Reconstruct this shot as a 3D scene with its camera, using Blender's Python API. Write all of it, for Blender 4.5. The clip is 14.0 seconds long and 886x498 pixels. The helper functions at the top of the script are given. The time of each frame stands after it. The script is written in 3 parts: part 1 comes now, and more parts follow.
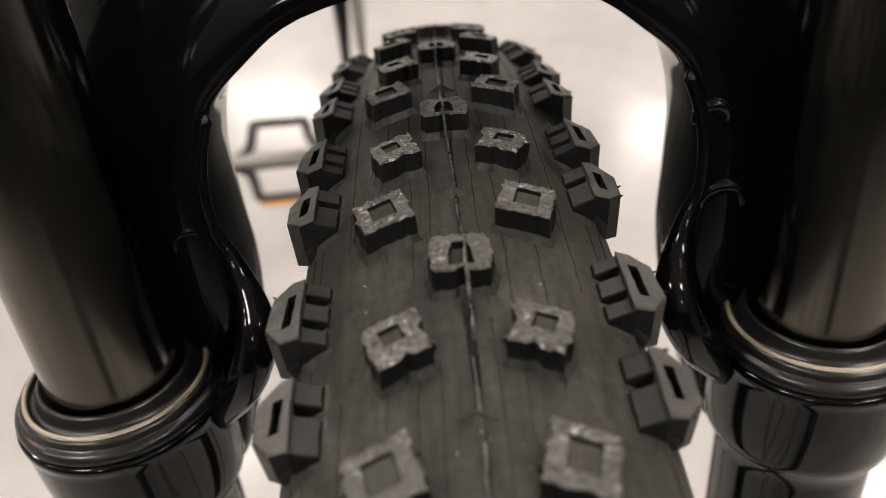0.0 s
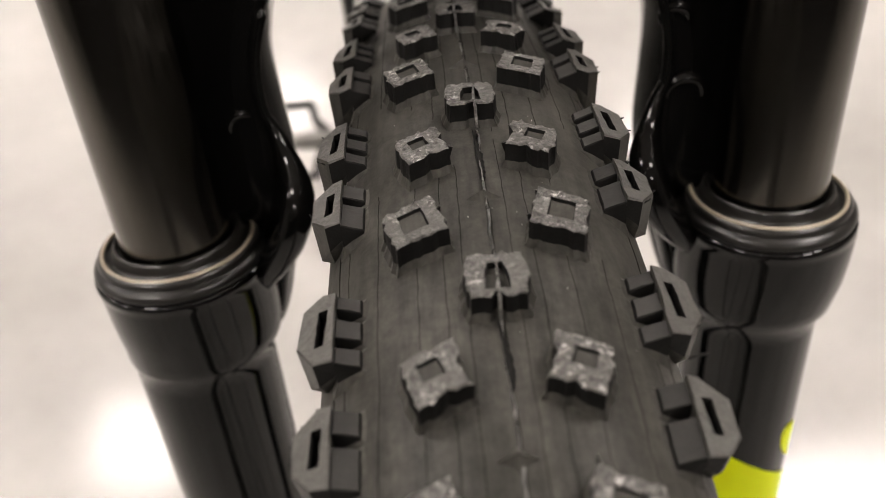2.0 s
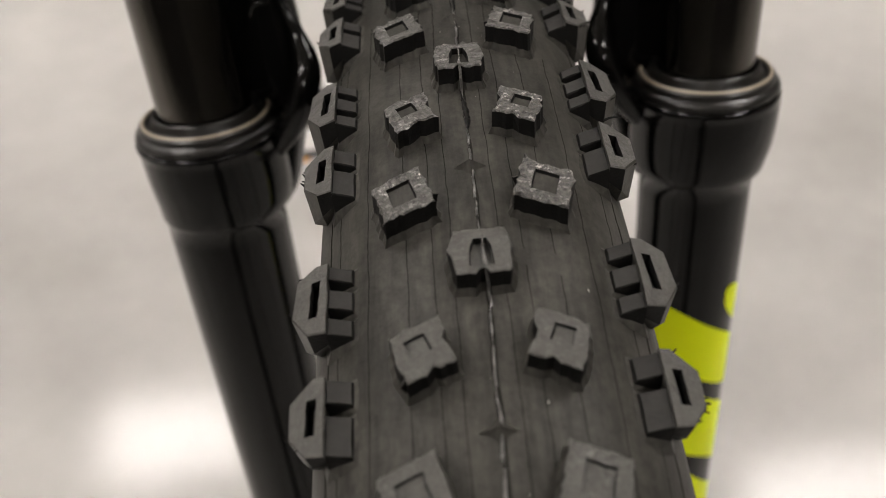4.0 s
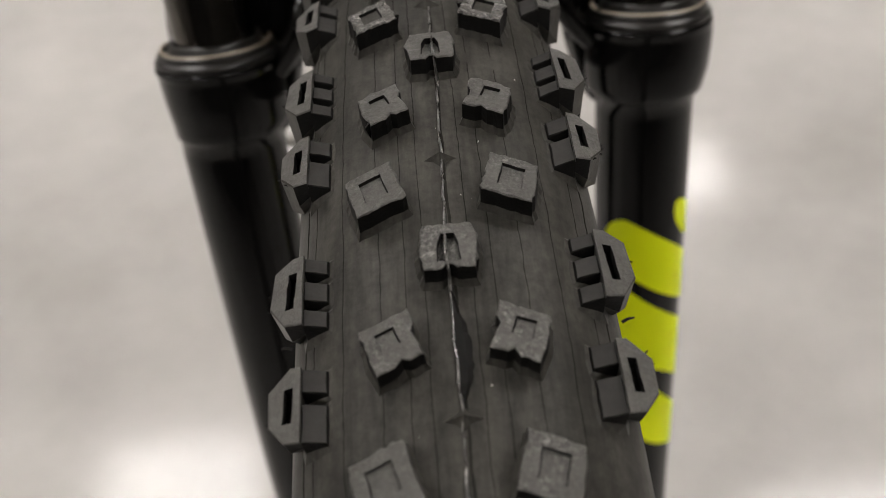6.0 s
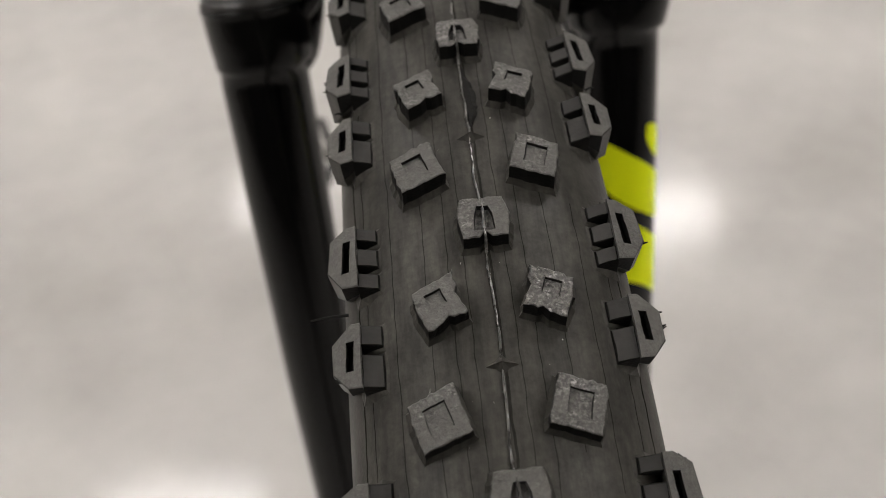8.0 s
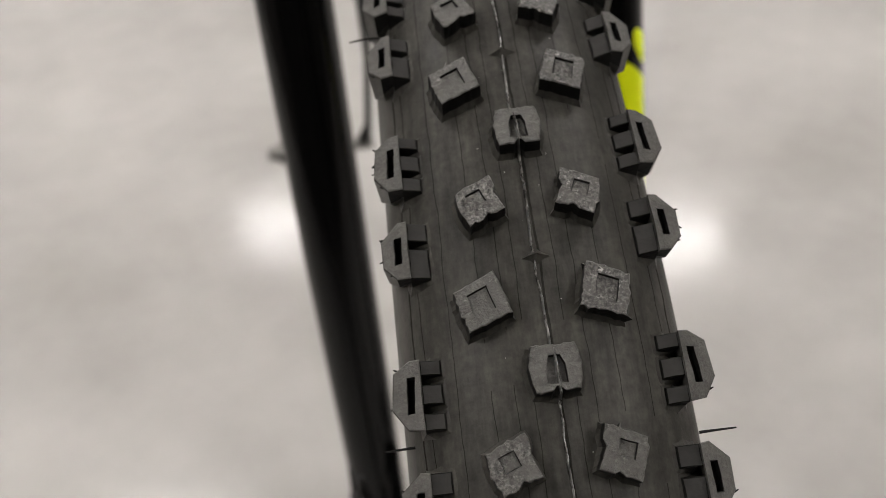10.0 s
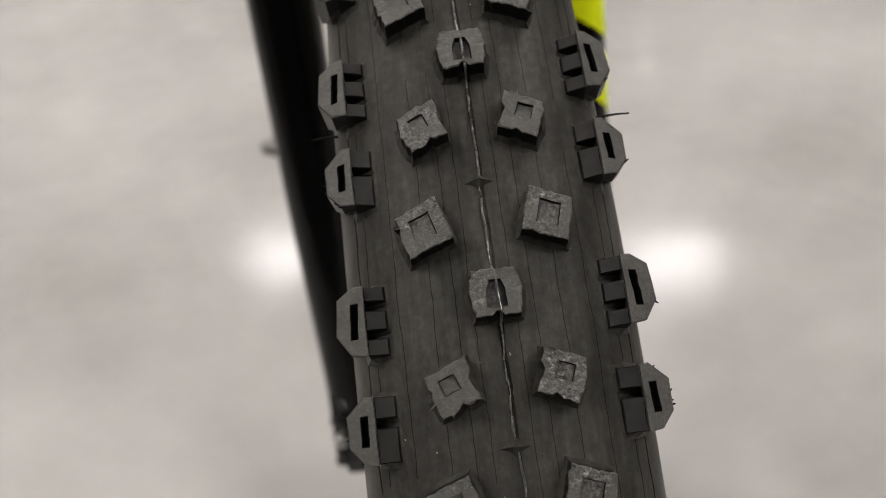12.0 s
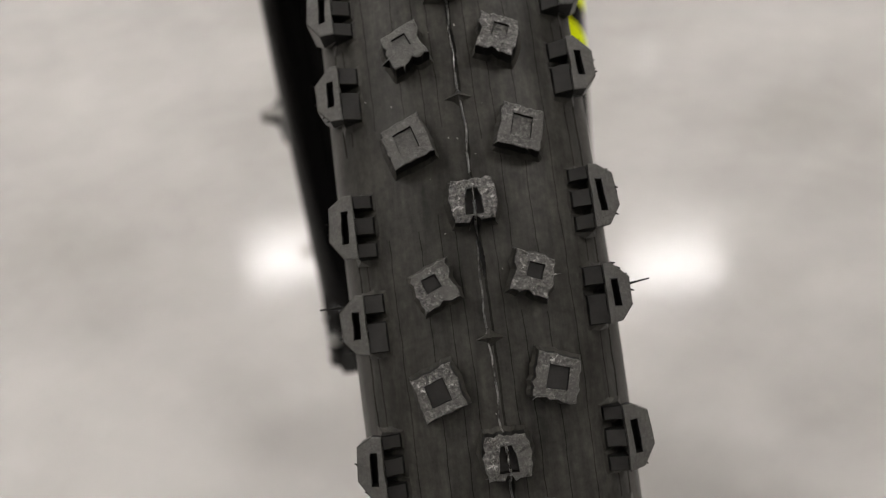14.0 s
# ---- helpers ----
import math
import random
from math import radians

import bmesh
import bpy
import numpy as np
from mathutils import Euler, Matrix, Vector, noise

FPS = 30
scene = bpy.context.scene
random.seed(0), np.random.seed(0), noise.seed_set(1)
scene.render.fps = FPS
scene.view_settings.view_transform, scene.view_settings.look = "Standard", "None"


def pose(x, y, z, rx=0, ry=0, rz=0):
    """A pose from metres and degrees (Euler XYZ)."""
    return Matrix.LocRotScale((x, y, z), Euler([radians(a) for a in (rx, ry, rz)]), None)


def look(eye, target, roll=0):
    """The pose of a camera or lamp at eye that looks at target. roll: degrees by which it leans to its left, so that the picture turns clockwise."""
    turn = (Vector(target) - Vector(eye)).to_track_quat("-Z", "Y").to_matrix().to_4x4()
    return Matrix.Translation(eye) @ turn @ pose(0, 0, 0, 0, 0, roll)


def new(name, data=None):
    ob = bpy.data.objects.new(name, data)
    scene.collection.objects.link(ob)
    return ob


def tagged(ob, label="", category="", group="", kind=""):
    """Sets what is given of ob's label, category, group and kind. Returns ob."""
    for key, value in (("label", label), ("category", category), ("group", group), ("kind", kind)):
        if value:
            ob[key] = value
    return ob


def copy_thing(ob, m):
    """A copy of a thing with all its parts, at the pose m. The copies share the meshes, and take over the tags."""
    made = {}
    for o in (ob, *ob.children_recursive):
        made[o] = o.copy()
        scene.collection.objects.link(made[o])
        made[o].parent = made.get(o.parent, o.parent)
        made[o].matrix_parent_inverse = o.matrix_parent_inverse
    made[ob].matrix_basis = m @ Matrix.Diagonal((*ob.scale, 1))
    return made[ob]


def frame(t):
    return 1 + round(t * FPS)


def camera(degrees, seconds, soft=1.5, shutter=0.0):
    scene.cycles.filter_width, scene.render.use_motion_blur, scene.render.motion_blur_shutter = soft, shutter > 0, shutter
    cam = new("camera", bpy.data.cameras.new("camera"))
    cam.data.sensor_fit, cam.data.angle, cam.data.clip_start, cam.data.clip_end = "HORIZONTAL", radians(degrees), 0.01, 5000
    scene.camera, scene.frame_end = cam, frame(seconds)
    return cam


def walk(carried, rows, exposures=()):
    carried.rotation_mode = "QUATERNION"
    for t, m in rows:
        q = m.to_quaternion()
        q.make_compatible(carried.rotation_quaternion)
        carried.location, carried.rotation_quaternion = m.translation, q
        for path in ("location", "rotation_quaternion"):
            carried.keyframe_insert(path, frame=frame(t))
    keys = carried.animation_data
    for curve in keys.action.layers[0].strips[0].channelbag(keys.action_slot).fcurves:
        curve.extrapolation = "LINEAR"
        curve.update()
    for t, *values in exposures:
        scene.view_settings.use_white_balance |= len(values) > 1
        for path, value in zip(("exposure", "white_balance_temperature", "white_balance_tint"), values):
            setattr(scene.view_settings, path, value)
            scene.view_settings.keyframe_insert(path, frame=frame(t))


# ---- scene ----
cam = camera(56.0, 14.0, soft=0.65)
# a small phone lens, close up: its depth of field is shallow
cam.data.dof.use_dof, cam.data.dof.focus_distance, cam.data.dof.aperture_fstop = True, 0.138, 17.0
PATH = [
    (0, (-0.00174, 0.03482, 0.81993), (-0.00387, 0.33118, 0.41723), -5.48),
    (0.5, (-0.00324, 0.02730, 0.82258), (-0.00398, 0.32567, 0.42136), -4.83),
    (1, (-0.00480, 0.01702, 0.82422), (-0.00628, 0.31675, 0.42403), -4.98),
    (1.5, (-0.00562, 0.00554, 0.82586), (-0.00492, 0.30383, 0.42458), -4.64),
    (2, (-0.00630, -0.00658, 0.82948), (-0.00793, 0.29195, 0.42839), -5.04),
    (2.5, (-0.00690, -0.01834, 0.83150), (-0.00712, 0.28116, 0.43113), -4.79),
    (2.7, (-0.00565, -0.02252, 0.83168), (-0.00516, 0.27602, 0.43058), -4.58),
    (4.8, (-0.00392, -0.08277, 0.83653), (-0.01096, 0.22793, 0.44484), -6.05),
    (5, (-0.00457, -0.08833, 0.83549), (-0.00966, 0.22602, 0.44669), -5.64),
    (5.5, (-0.00269, -0.10133, 0.83389), (-0.00370, 0.21216, 0.44437), -5.13),
    (6, (0.00037, -0.11392, 0.83309), (-0.00429, 0.21014, 0.45235), -5.95),
    (6.5, (0.00018, -0.12692, 0.83248), (-0.00795, 0.20172, 0.45574), -6.88),
    (7, (-0.00398, -0.14253, 0.83393), (-0.00895, 0.18822, 0.45899), -6.15),
    (7.2, (-0.00395, -0.14915, 0.83396), (-0.00485, 0.18446, 0.46152), -6.11),
    (9.3, (-0.01431, -0.22831, 0.82149), (-0.01502, 0.13150, 0.47431), -6.49),
    (9.5, (-0.01418, -0.23369, 0.81905), (-0.01532, 0.12766, 0.47347), -6.76),
    (10, (-0.01588, -0.24979, 0.81267), (-0.01636, 0.11085, 0.46635), -6.52),
    (10.5, (-0.01302, -0.26635, 0.80604), (-0.01537, 0.09575, 0.46126), -6.96),
    (11, (-0.00985, -0.28068, 0.79737), (-0.01441, 0.08342, 0.45472), -7.70),
    (11.5, (-0.00903, -0.29147, 0.78819), (-0.01332, 0.07879, 0.45220), -7.90),
    (12, (-0.00777, -0.30280, 0.77653), (-0.00737, 0.07196, 0.44554), -7.05),
    (12.5, (-0.00760, -0.31951, 0.76747), (-0.01392, 0.05522, 0.43651), -7.73),
    (13, (-0.00663, -0.33419, 0.75821), (-0.00793, 0.04094, 0.42764), -7.30),
    (13.5, (-0.00510, -0.34770, 0.75111), (-0.00620, 0.03073, 0.42431), -7.84),
    (14, (-0.00622, -0.36092, 0.74472), (-0.00710, 0.01695, 0.41729), -7.56),
]
walk(cam, [(t, look(eye, target, roll)) for t, eye, target, roll in PATH],
     exposures=[(0.0, 0.80, 6800, 15), (1.5, 0.92, 6780, 15), (2.7, 0.78, 6750, 14), (4.8, 0.36, 6550, 12), (7.2, 0.36, 6500, 12), (9.3, 0.38, 6450, 12), (14.0, 0.36, 6420, 12)])

# world: a closed shop interior lit by its ceiling panels
world = bpy.data.worlds.new("world")
scene.world = world
world.use_nodes = True
world.node_tree.nodes["Background"].inputs[0].default_value = (0.9, 0.87, 0.83, 1)
world.node_tree.nodes["Background"].inputs[1].default_value = 0.05
scene.view_settings.exposure = 0.0
PANEL_LIGHT = 33.5
CEILING = 3.6


# ---------------------------------------------------------------- materials
def material(name, base, rough=0.5, metal=0.0, spec=0.5, coat=0.0):
    m = bpy.data.materials.new(name)
    m.use_nodes = True
    b = m.node_tree.nodes["Principled BSDF"]
    b.inputs["Base Color"].default_value = (*base, 1)
    b.inputs["Roughness"].default_value = rough
    b.inputs["Metallic"].default_value = metal
    b.inputs["Specular IOR Level"].default_value = spec
    b.inputs["Coat Weight"].default_value = coat
    b.inputs["Coat Roughness"].default_value = 0.05
    return m


class Nodes:
    """Short spelling for building a node graph."""

    def __init__(self, m):
        self.t = m.node_tree
        self.bsdf = self.t.nodes["Principled BSDF"]

    def add(self, kind, **values):
        n = self.t.nodes.new(kind)
        for key, value in values.items():
            if key in n.inputs:
                n.inputs[key].default_value = value
        return n

    def link(self, a, b):
        self.t.links.new(a, b)

    def noise(self, coord, scale, detail=4.0, rough=0.55):
        n = self.add("ShaderNodeTexNoise", Scale=scale, Detail=detail, Roughness=rough)
        self.link(coord, n.inputs["Vector"])
        return n.outputs["Fac"]

    def ramp(self, fac, stops):
        r = self.add("ShaderNodeValToRGB")
        e = r.color_ramp.elements
        while len(e) < len(stops):
            e.new(0.5)
        for el, (p, c) in zip(e, stops):
            el.position, el.color = p, (*c, 1)
        self.link(fac, r.inputs["Fac"])
        return r.outputs["Color"]

    def mix(self, fac, a, b, mode="MIX"):
        n = self.t.nodes.new("ShaderNodeMix")
        n.data_type, n.blend_type = "RGBA", mode
        for sock, v in ((n.inputs[0], fac), (n.inputs[6], a), (n.inputs[7], b)):
            if isinstance(v, (int, float)):
                sock.default_value = v
            elif isinstance(v, tuple):
                sock.default_value = (*v, 1)
            else:
                self.link(v, sock)
        return n.outputs[2]

    def math(self, op, a, b=0.0, c=0.0):
        n = self.t.nodes.new("ShaderNodeMath")
        n.operation = op
        for sock, v in zip(n.inputs, (a, b, c)):
            if isinstance(v, (int, float)):
                sock.default_value = v
            else:
                self.link(v, sock)
        return n.outputs[0]

    def bump(self, height, strength, distance, normal=None):
        n = self.add("ShaderNodeBump", Strength=strength, Distance=distance)
        self.link(height, n.inputs["Height"])
        if normal:
            self.link(normal, n.inputs["Normal"])
        return n.outputs["Normal"]

    def coords(self):
        return self.t.nodes.new("ShaderNodeTexCoord").outputs["Object"]


def rubber_casing(name, depth):
    m = material(name, (0.04, 0.038, 0.035), 0.5, spec=0.42)
    n = Nodes(m)
    co = n.coords()
    big, fine = n.noise(co, 45, 5, 0.65), n.noise(co, 1500, 4, 0.7)
    col = n.ramp(big, [(0.3, (0.033, 0.0317, 0.0284)), (0.7, (0.056, 0.054, 0.0483))])
    # dusty streaks that run round the tread, and a fine mottle
    along = n.t.nodes.new("ShaderNodeMapping")
    along.inputs["Scale"].default_value = (7.0, 1.0, 1.0)
    n.link(co, along.inputs["Vector"])
    streak = n.ramp(n.noise(along.outputs["Vector"], 70, 5, 0.65), [(0.35, (0.72, 0.72, 0.72)), (0.65, (1.28, 1.27, 1.25))])
    mottle = n.ramp(n.noise(co, 520, 4, 0.7), [(0.3, (0.74, 0.74, 0.74)), (0.7, (1.26, 1.26, 1.25))])
    col = n.mix(1.0, n.mix(1.0, col, streak, "MULTIPLY"), mottle, "MULTIPLY")
    # fine moulding seams that run round the casing
    x = n.t.nodes.new("ShaderNodeSeparateXYZ")
    n.link(co, x.inputs[0])
    wob = n.math("MULTIPLY", n.math("SUBTRACT", n.noise(co, 22, 2), 0.5), 0.0009)
    fray = n.math("MULTIPLY", n.math("SUBTRACT", n.noise(co, 140, 3), 0.5), 0.0009)
    lat = n.math("ADD", n.math("ADD", x.outputs["X"], wob), fray)
    seams = None
    for at in (-0.0164, -0.0106, -0.0067, -0.0039, 0.0031, 0.0063, 0.0109, 0.0160, -0.0214, 0.0207, -0.0232, 0.0229):
        d = n.math("ABSOLUTE", n.math("SUBTRACT", lat, at))
        line = n.math("LESS_THAN", d, 0.00014 if abs(at) > 0.022 else 0.00008)
        seams = line if seams is None else n.math("MAXIMUM", seams, line)
    groove = n.math("LESS_THAN", n.math("ABSOLUTE", n.math("SUBTRACT", lat, 0.0005)), 0.00022)
    keep = n.math("GREATER_THAN", n.noise(co, 17, 2), 0.38)
    seams = n.math("MAXIMUM", n.math("MULTIPLY", seams, keep), groove)
    seams = n.math("MULTIPLY", seams, depth)
    n.link(n.math("MULTIPLY", n.math("SUBTRACT", 1.0, seams), 0.13), n.bsdf.inputs["Specular IOR Level"])
    col = n.mix(n.math("MULTIPLY", seams, 0.5), col, (0.003, 0.003, 0.003))
    n.link(col, n.bsdf.inputs["Base Color"])
    h = n.math("SUBTRACT", n.math("MULTIPLY", fine, 0.5), n.math("MULTIPLY", seams, 1.0))
    n.link(n.ramp(n.noise(co, 90, 4), [(0.3, (0.35, 0.35, 0.35)), (0.7, (0.54, 0.54, 0.54))]), n.bsdf.inputs["Roughness"])
    n.link(n.bump(h, 0.24, 0.0005), n.bsdf.inputs["Normal"])
    return m


# the same rubber with shade put into its colour; a higher tone is lighter
def shaded_rubber(name, tone):
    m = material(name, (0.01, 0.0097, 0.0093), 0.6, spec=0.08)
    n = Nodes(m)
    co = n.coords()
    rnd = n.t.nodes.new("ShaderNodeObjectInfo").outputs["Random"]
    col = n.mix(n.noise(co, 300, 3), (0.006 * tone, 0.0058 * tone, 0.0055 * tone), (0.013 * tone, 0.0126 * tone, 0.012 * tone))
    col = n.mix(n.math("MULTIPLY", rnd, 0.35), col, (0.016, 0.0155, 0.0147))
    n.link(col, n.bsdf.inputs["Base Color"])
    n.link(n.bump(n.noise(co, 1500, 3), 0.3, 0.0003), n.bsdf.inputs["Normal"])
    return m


def rubber_top(name, bias, glint_tone):
    """Torn, granular rubber; small facets glint, and pale specks paint further glints in."""
    m = material(name, (0.09, 0.085, 0.078), 0.7, spec=0.5)
    n = Nodes(m)
    co = n.coords()
    rnd = n.t.nodes.new("ShaderNodeObjectInfo").outputs["Random"]
    grain, clump = n.noise(co, 1500, 5, 0.72), n.noise(co, 420, 4, 0.6)
    cells = n.add("ShaderNodeTexVoronoi", Scale=1700.0)
    n.link(co, cells.inputs["Vector"])
    share = n.math("ADD", n.noise(co, 170, 4, 0.65), n.math("ADD", n.math("MULTIPLY", n.math("SUBTRACT", rnd, 0.5), 0.36), bias))
    torn = n.ramp(share, [(0.48, (0.12, 0.12, 0.12)), (0.72, (0.9, 0.9, 0.9))])
    smooth = n.ramp(clump, [(0.25, (0.055, 0.0532, 0.0483)), (0.75, (0.1, 0.0967, 0.088))])
    rag = n.ramp(grain, [(0.36, (0.012, 0.0117, 0.011)), (0.5, (0.085, 0.082, 0.0765)), (0.68, (0.30, 0.29, 0.271))])
    col = n.mix(torn, smooth, rag)
    # bright specks put glints into the colour where the rubber is torn
    speck = n.ramp(n.noise(co, 900, 5, 0.75), [(0.56, (0, 0, 0)), (0.61, (1, 1, 1))])
    patch = n.ramp(n.noise(co, 330, 3, 0.6), [(0.42, (0.15, 0.15, 0.15)), (0.6, (1, 1, 1))])
    glint_mask = n.math("MULTIPLY", n.math("MULTIPLY", speck, patch), torn)
    col = n.mix(n.math("MULTIPLY", glint_mask, 0.8), col, (glint_tone, glint_tone * 0.97, glint_tone * 0.92))
    n.link(col, n.bsdf.inputs["Base Color"])
    n.link(n.mix(torn, (0.46, 0.46, 0.46), n.ramp(grain, [(0.3, (0.5, 0.5, 0.5)), (0.7, (0.11, 0.11, 0.11))])), n.bsdf.inputs["Roughness"])
    geo = n.t.nodes.new("ShaderNodeNewGeometry").outputs["Normal"]
    tilt = n.t.nodes.new("ShaderNodeVectorMath")
    tilt.operation = "SUBTRACT"
    n.link(cells.outputs["Color"], tilt.inputs[0])
    tilt.inputs[1].default_value = (0.5, 0.5, 0.5)
    size = n.t.nodes.new("ShaderNodeVectorMath")
    size.operation = "SCALE"
    n.link(tilt.outputs[0], size.inputs[0])
    n.link(n.math("MULTIPLY", torn, 0.9), size.inputs["Scale"])
    total = n.t.nodes.new("ShaderNodeVectorMath")
    n.link(geo, total.inputs[0])
    n.link(size.outputs[0], total.inputs[1])
    unit = n.t.nodes.new("ShaderNodeVectorMath")
    unit.operation = "NORMALIZE"
    n.link(total.outputs[0], unit.inputs[0])
    n.link(n.bump(grain, 0.7, 0.0006, unit.outputs[0]), n.bsdf.inputs["Normal"])
    return m


def mould_flash():
    """Thin rubber fin; pale specks paint its glints, over shinier and duller patches."""
    m = material("mould_flash", (0.1, 0.096, 0.09), 0.4)
    n = Nodes(m)
    co = n.coords()
    col = n.ramp(n.noise(co, 420, 4, 0.7), [(0.38, (0.03, 0.029, 0.027)), (0.52, (0.11, 0.106, 0.1)), (0.66, (0.32, 0.312, 0.297))])
    n.link(col, n.bsdf.inputs["Base Color"])
    n.link(n.ramp(n.noise(co, 260, 3), [(0.4, (0.5, 0.5, 0.5)), (0.62, (0.15, 0.15, 0.15))]), n.bsdf.inputs["Roughness"])
    n.link(n.bump(n.noise(co, 900, 3), 0.4, 0.0004), n.bsdf.inputs["Normal"])
    return m


def floor_material():
    m = material("polished_floor", (0.6, 0.57, 0.54), 0.25, spec=0.17)
    n = Nodes(m)
    co = n.coords()
    stretch = n.t.nodes.new("ShaderNodeMapping")
    stretch.inputs["Scale"].default_value = (0.75, 0.9, 1.0)
    n.link(co, stretch.inputs["Vector"])
    co = stretch.outputs["Vector"]
    a, b, c = n.noise(co, 2.6, 6, 0.6), n.noise(co, 11, 5, 0.6), n.noise(co, 160, 3)
    col = n.ramp(a, [(0.28, (0.31, 0.296, 0.278)), (0.5, (0.44, 0.425, 0.405)), (0.72, (0.56, 0.543, 0.52))])
    col = n.mix(0.2, col, n.ramp(b, [(0.3, (0.33, 0.32, 0.305)), (0.7, (0.55, 0.535, 0.51))]))
    col = n.mix(n.math("MULTIPLY", c, 0.10), col, (0.28, 0.27, 0.26))
    n.link(col, n.bsdf.inputs["Base Color"])
    n.link(n.ramp(b, [(0.3, (0.115, 0.115, 0.115)), (0.75, (0.17, 0.17, 0.17))]), n.bsdf.inputs["Roughness"])
    n.link(n.bump(n.noise(co, 9, 3), 0.04, 0.01), n.bsdf.inputs["Normal"])
    return m


def paint(name, base, rough, spec=0.35, grain=0.03):
    m = material(name, base, rough, spec=spec)
    n = Nodes(m)
    co = n.coords()
    n.link(n.ramp(n.noise(co, 60, 4), [(0.3, (rough * 0.85,) * 3), (0.8, (rough * 1.2,) * 3)]), n.bsdf.inputs["Roughness"])
    if grain:
        n.link(n.bump(n.noise(co, 700, 2), grain, 0.0003), n.bsdf.inputs["Normal"])
    return m


def wall_material(name, tone):
    m = material(name, (tone, tone, tone), 0.7)
    n = Nodes(m)
    co = n.coords()
    n.link(n.ramp(n.noise(co, 3, 4), [(0.3, (tone * 0.92, tone * 0.89, tone * 0.84)), (0.7, (tone * 1.04, tone, tone * 0.95))]), n.bsdf.inputs["Base Color"])
    n.link(n.bump(n.noise(co, 120, 3), 0.15, 0.002), n.bsdf.inputs["Normal"])
    return m


CASING, SKIRT, SHADED_KNOB, TOP = rubber_casing("tyre_rubber", 1.0), rubber_casing("skirt_rubber", 0.0), shaded_rubber("shaded_knob_rubber", 1.0), rubber_top("worn_knob_top", 0.0, 0.55)
SHADED_STEP = shaded_rubber("shaded_step_rubber", 4.4)
TORN = rubber_top("torn_knob_top", 0.20, 0.9)
CHAFED = rubber_top("chafed_knob_top", 0.08, 0.75)
PLATE = rubber_top("edge_knob_top", -0.2, 0.3)
FLASH = mould_flash()
CRUMB = material("rubber_dust", (0.4, 0.385, 0.36), 0.6)
FLOOR, WALL, CEIL = floor_material(), wall_material("painted_wall", 0.3), wall_material("ceiling_paint", 0.6)
# for the unseen south wall, dark so that the fork's reflections stay dark
DARK_REFLECTION = paint("reflection_dark_wall", (0.035, 0.034, 0.033), 0.6)
GLOSS = paint("gloss_black_paint", (0.0036, 0.0035, 0.0033), 0.095, 0.29, grain=0.006)
ANODISED = paint("black_anodised_tube", (0.125, 0.117, 0.106), 0.19, grain=0.0)
ANODISED.node_tree.nodes["Principled BSDF"].inputs["Metallic"].default_value = 1.0
SEAL = material("seal_rubber", (0.012, 0.0112, 0.010), 0.3, spec=0.5)
FOAM = material("cream_wiper_ring", (0.36, 0.31, 0.235), 0.4)
YELLOW = paint("yellow_decal", (0.88, 0.99, 0.008), 0.4, 0.12)
STEEL = material("brushed_steel", (0.55, 0.54, 0.52), 0.3, 1.0)
DARK = paint("satin_black_alloy", (0.018, 0.017, 0.016), 0.35)
AMBER = material("amber_reflector", (0.75, 0.33, 0.05), 0.25)
GREY = material("grey_alloy", (0.22, 0.215, 0.2), 0.4, 0.6)
EMIT = bpy.data.materials.new("panel_diffuser")
EMIT.use_nodes = True
_b = EMIT.node_tree.nodes["Principled BSDF"]
_b.inputs["Emission Color"].default_value = (1.0, 0.965, 0.92, 1)
_b.inputs["Emission Strength"].default_value = PANEL_LIGHT


# ---------------------------------------------------------------- mesh helpers
def mesh_from(bm, name, mats, smooth=False):
    bmesh.ops.recalc_face_normals(bm, faces=bm.faces)
    me = bpy.data.meshes.new(name)
    bm.to_mesh(me)
    bm.free()
    for m in mats if isinstance(mats, (list, tuple)) else [mats]:
        me.materials.append(m)
    if smooth:
        me.polygons.foreach_set("use_smooth", [True] * len(me.polygons))
    return me


def part(name, bm, mats, parent=None, label="", smooth=False):
    ob = new(name, mesh_from(bm, name, mats, smooth))
    ob.parent = parent
    return tagged(ob, label)


def box(bm, lo, hi, bevel=0.0):
    r = bmesh.ops.create_cube(bm, size=1)
    lo, hi = Vector(lo), Vector(hi)
    for v in r["verts"]:
        v.co = Vector((lo[i] + (v.co[i] + 0.5) * (hi[i] - lo[i]) for i in range(3)))
    if bevel:
        edges = list({e for v in r["verts"] for e in v.link_edges})
        bmesh.ops.bevel(bm, geom=edges, offset=bevel, segments=2, affect="EDGES")


def lathe(bm, m, profile, steps=48, cap=True):
    """Turns (radius, height) pairs round the z axis of the pose m."""
    rings = []
    for r, h in profile:
        rings.append([bm.verts.new(m @ Vector((r * math.cos(a), r * math.sin(a), h))) for a in (2 * math.pi * i / steps for i in range(steps))])
    for a, b in zip(rings, rings[1:]):
        for i in range(steps):
            bm.faces.new((a[i], a[(i + 1) % steps], b[(i + 1) % steps], b[i]))
    if cap:
        bm.faces.new(rings[0]), bm.faces.new(rings[-1])


def spline(points, per):
    """Catmull-Rom through 2D or 3D points."""
    pts = [Vector(p) for p in points]
    out = []
    for i in range(len(pts) - 1):
        p0, p1, p2, p3 = pts[max(i - 1, 0)], pts[i], pts[i + 1], pts[min(i + 2, len(pts) - 1)]
        for k in range(per):
            t = k / per
            out.append(0.5 * (2 * p1 + (p2 - p0) * t + (2 * p0 - 5 * p1 + 4 * p2 - p3) * t * t + (3 * p1 - p0 - 3 * p2 + p3) * t**3))
    return out + [pts[-1]]


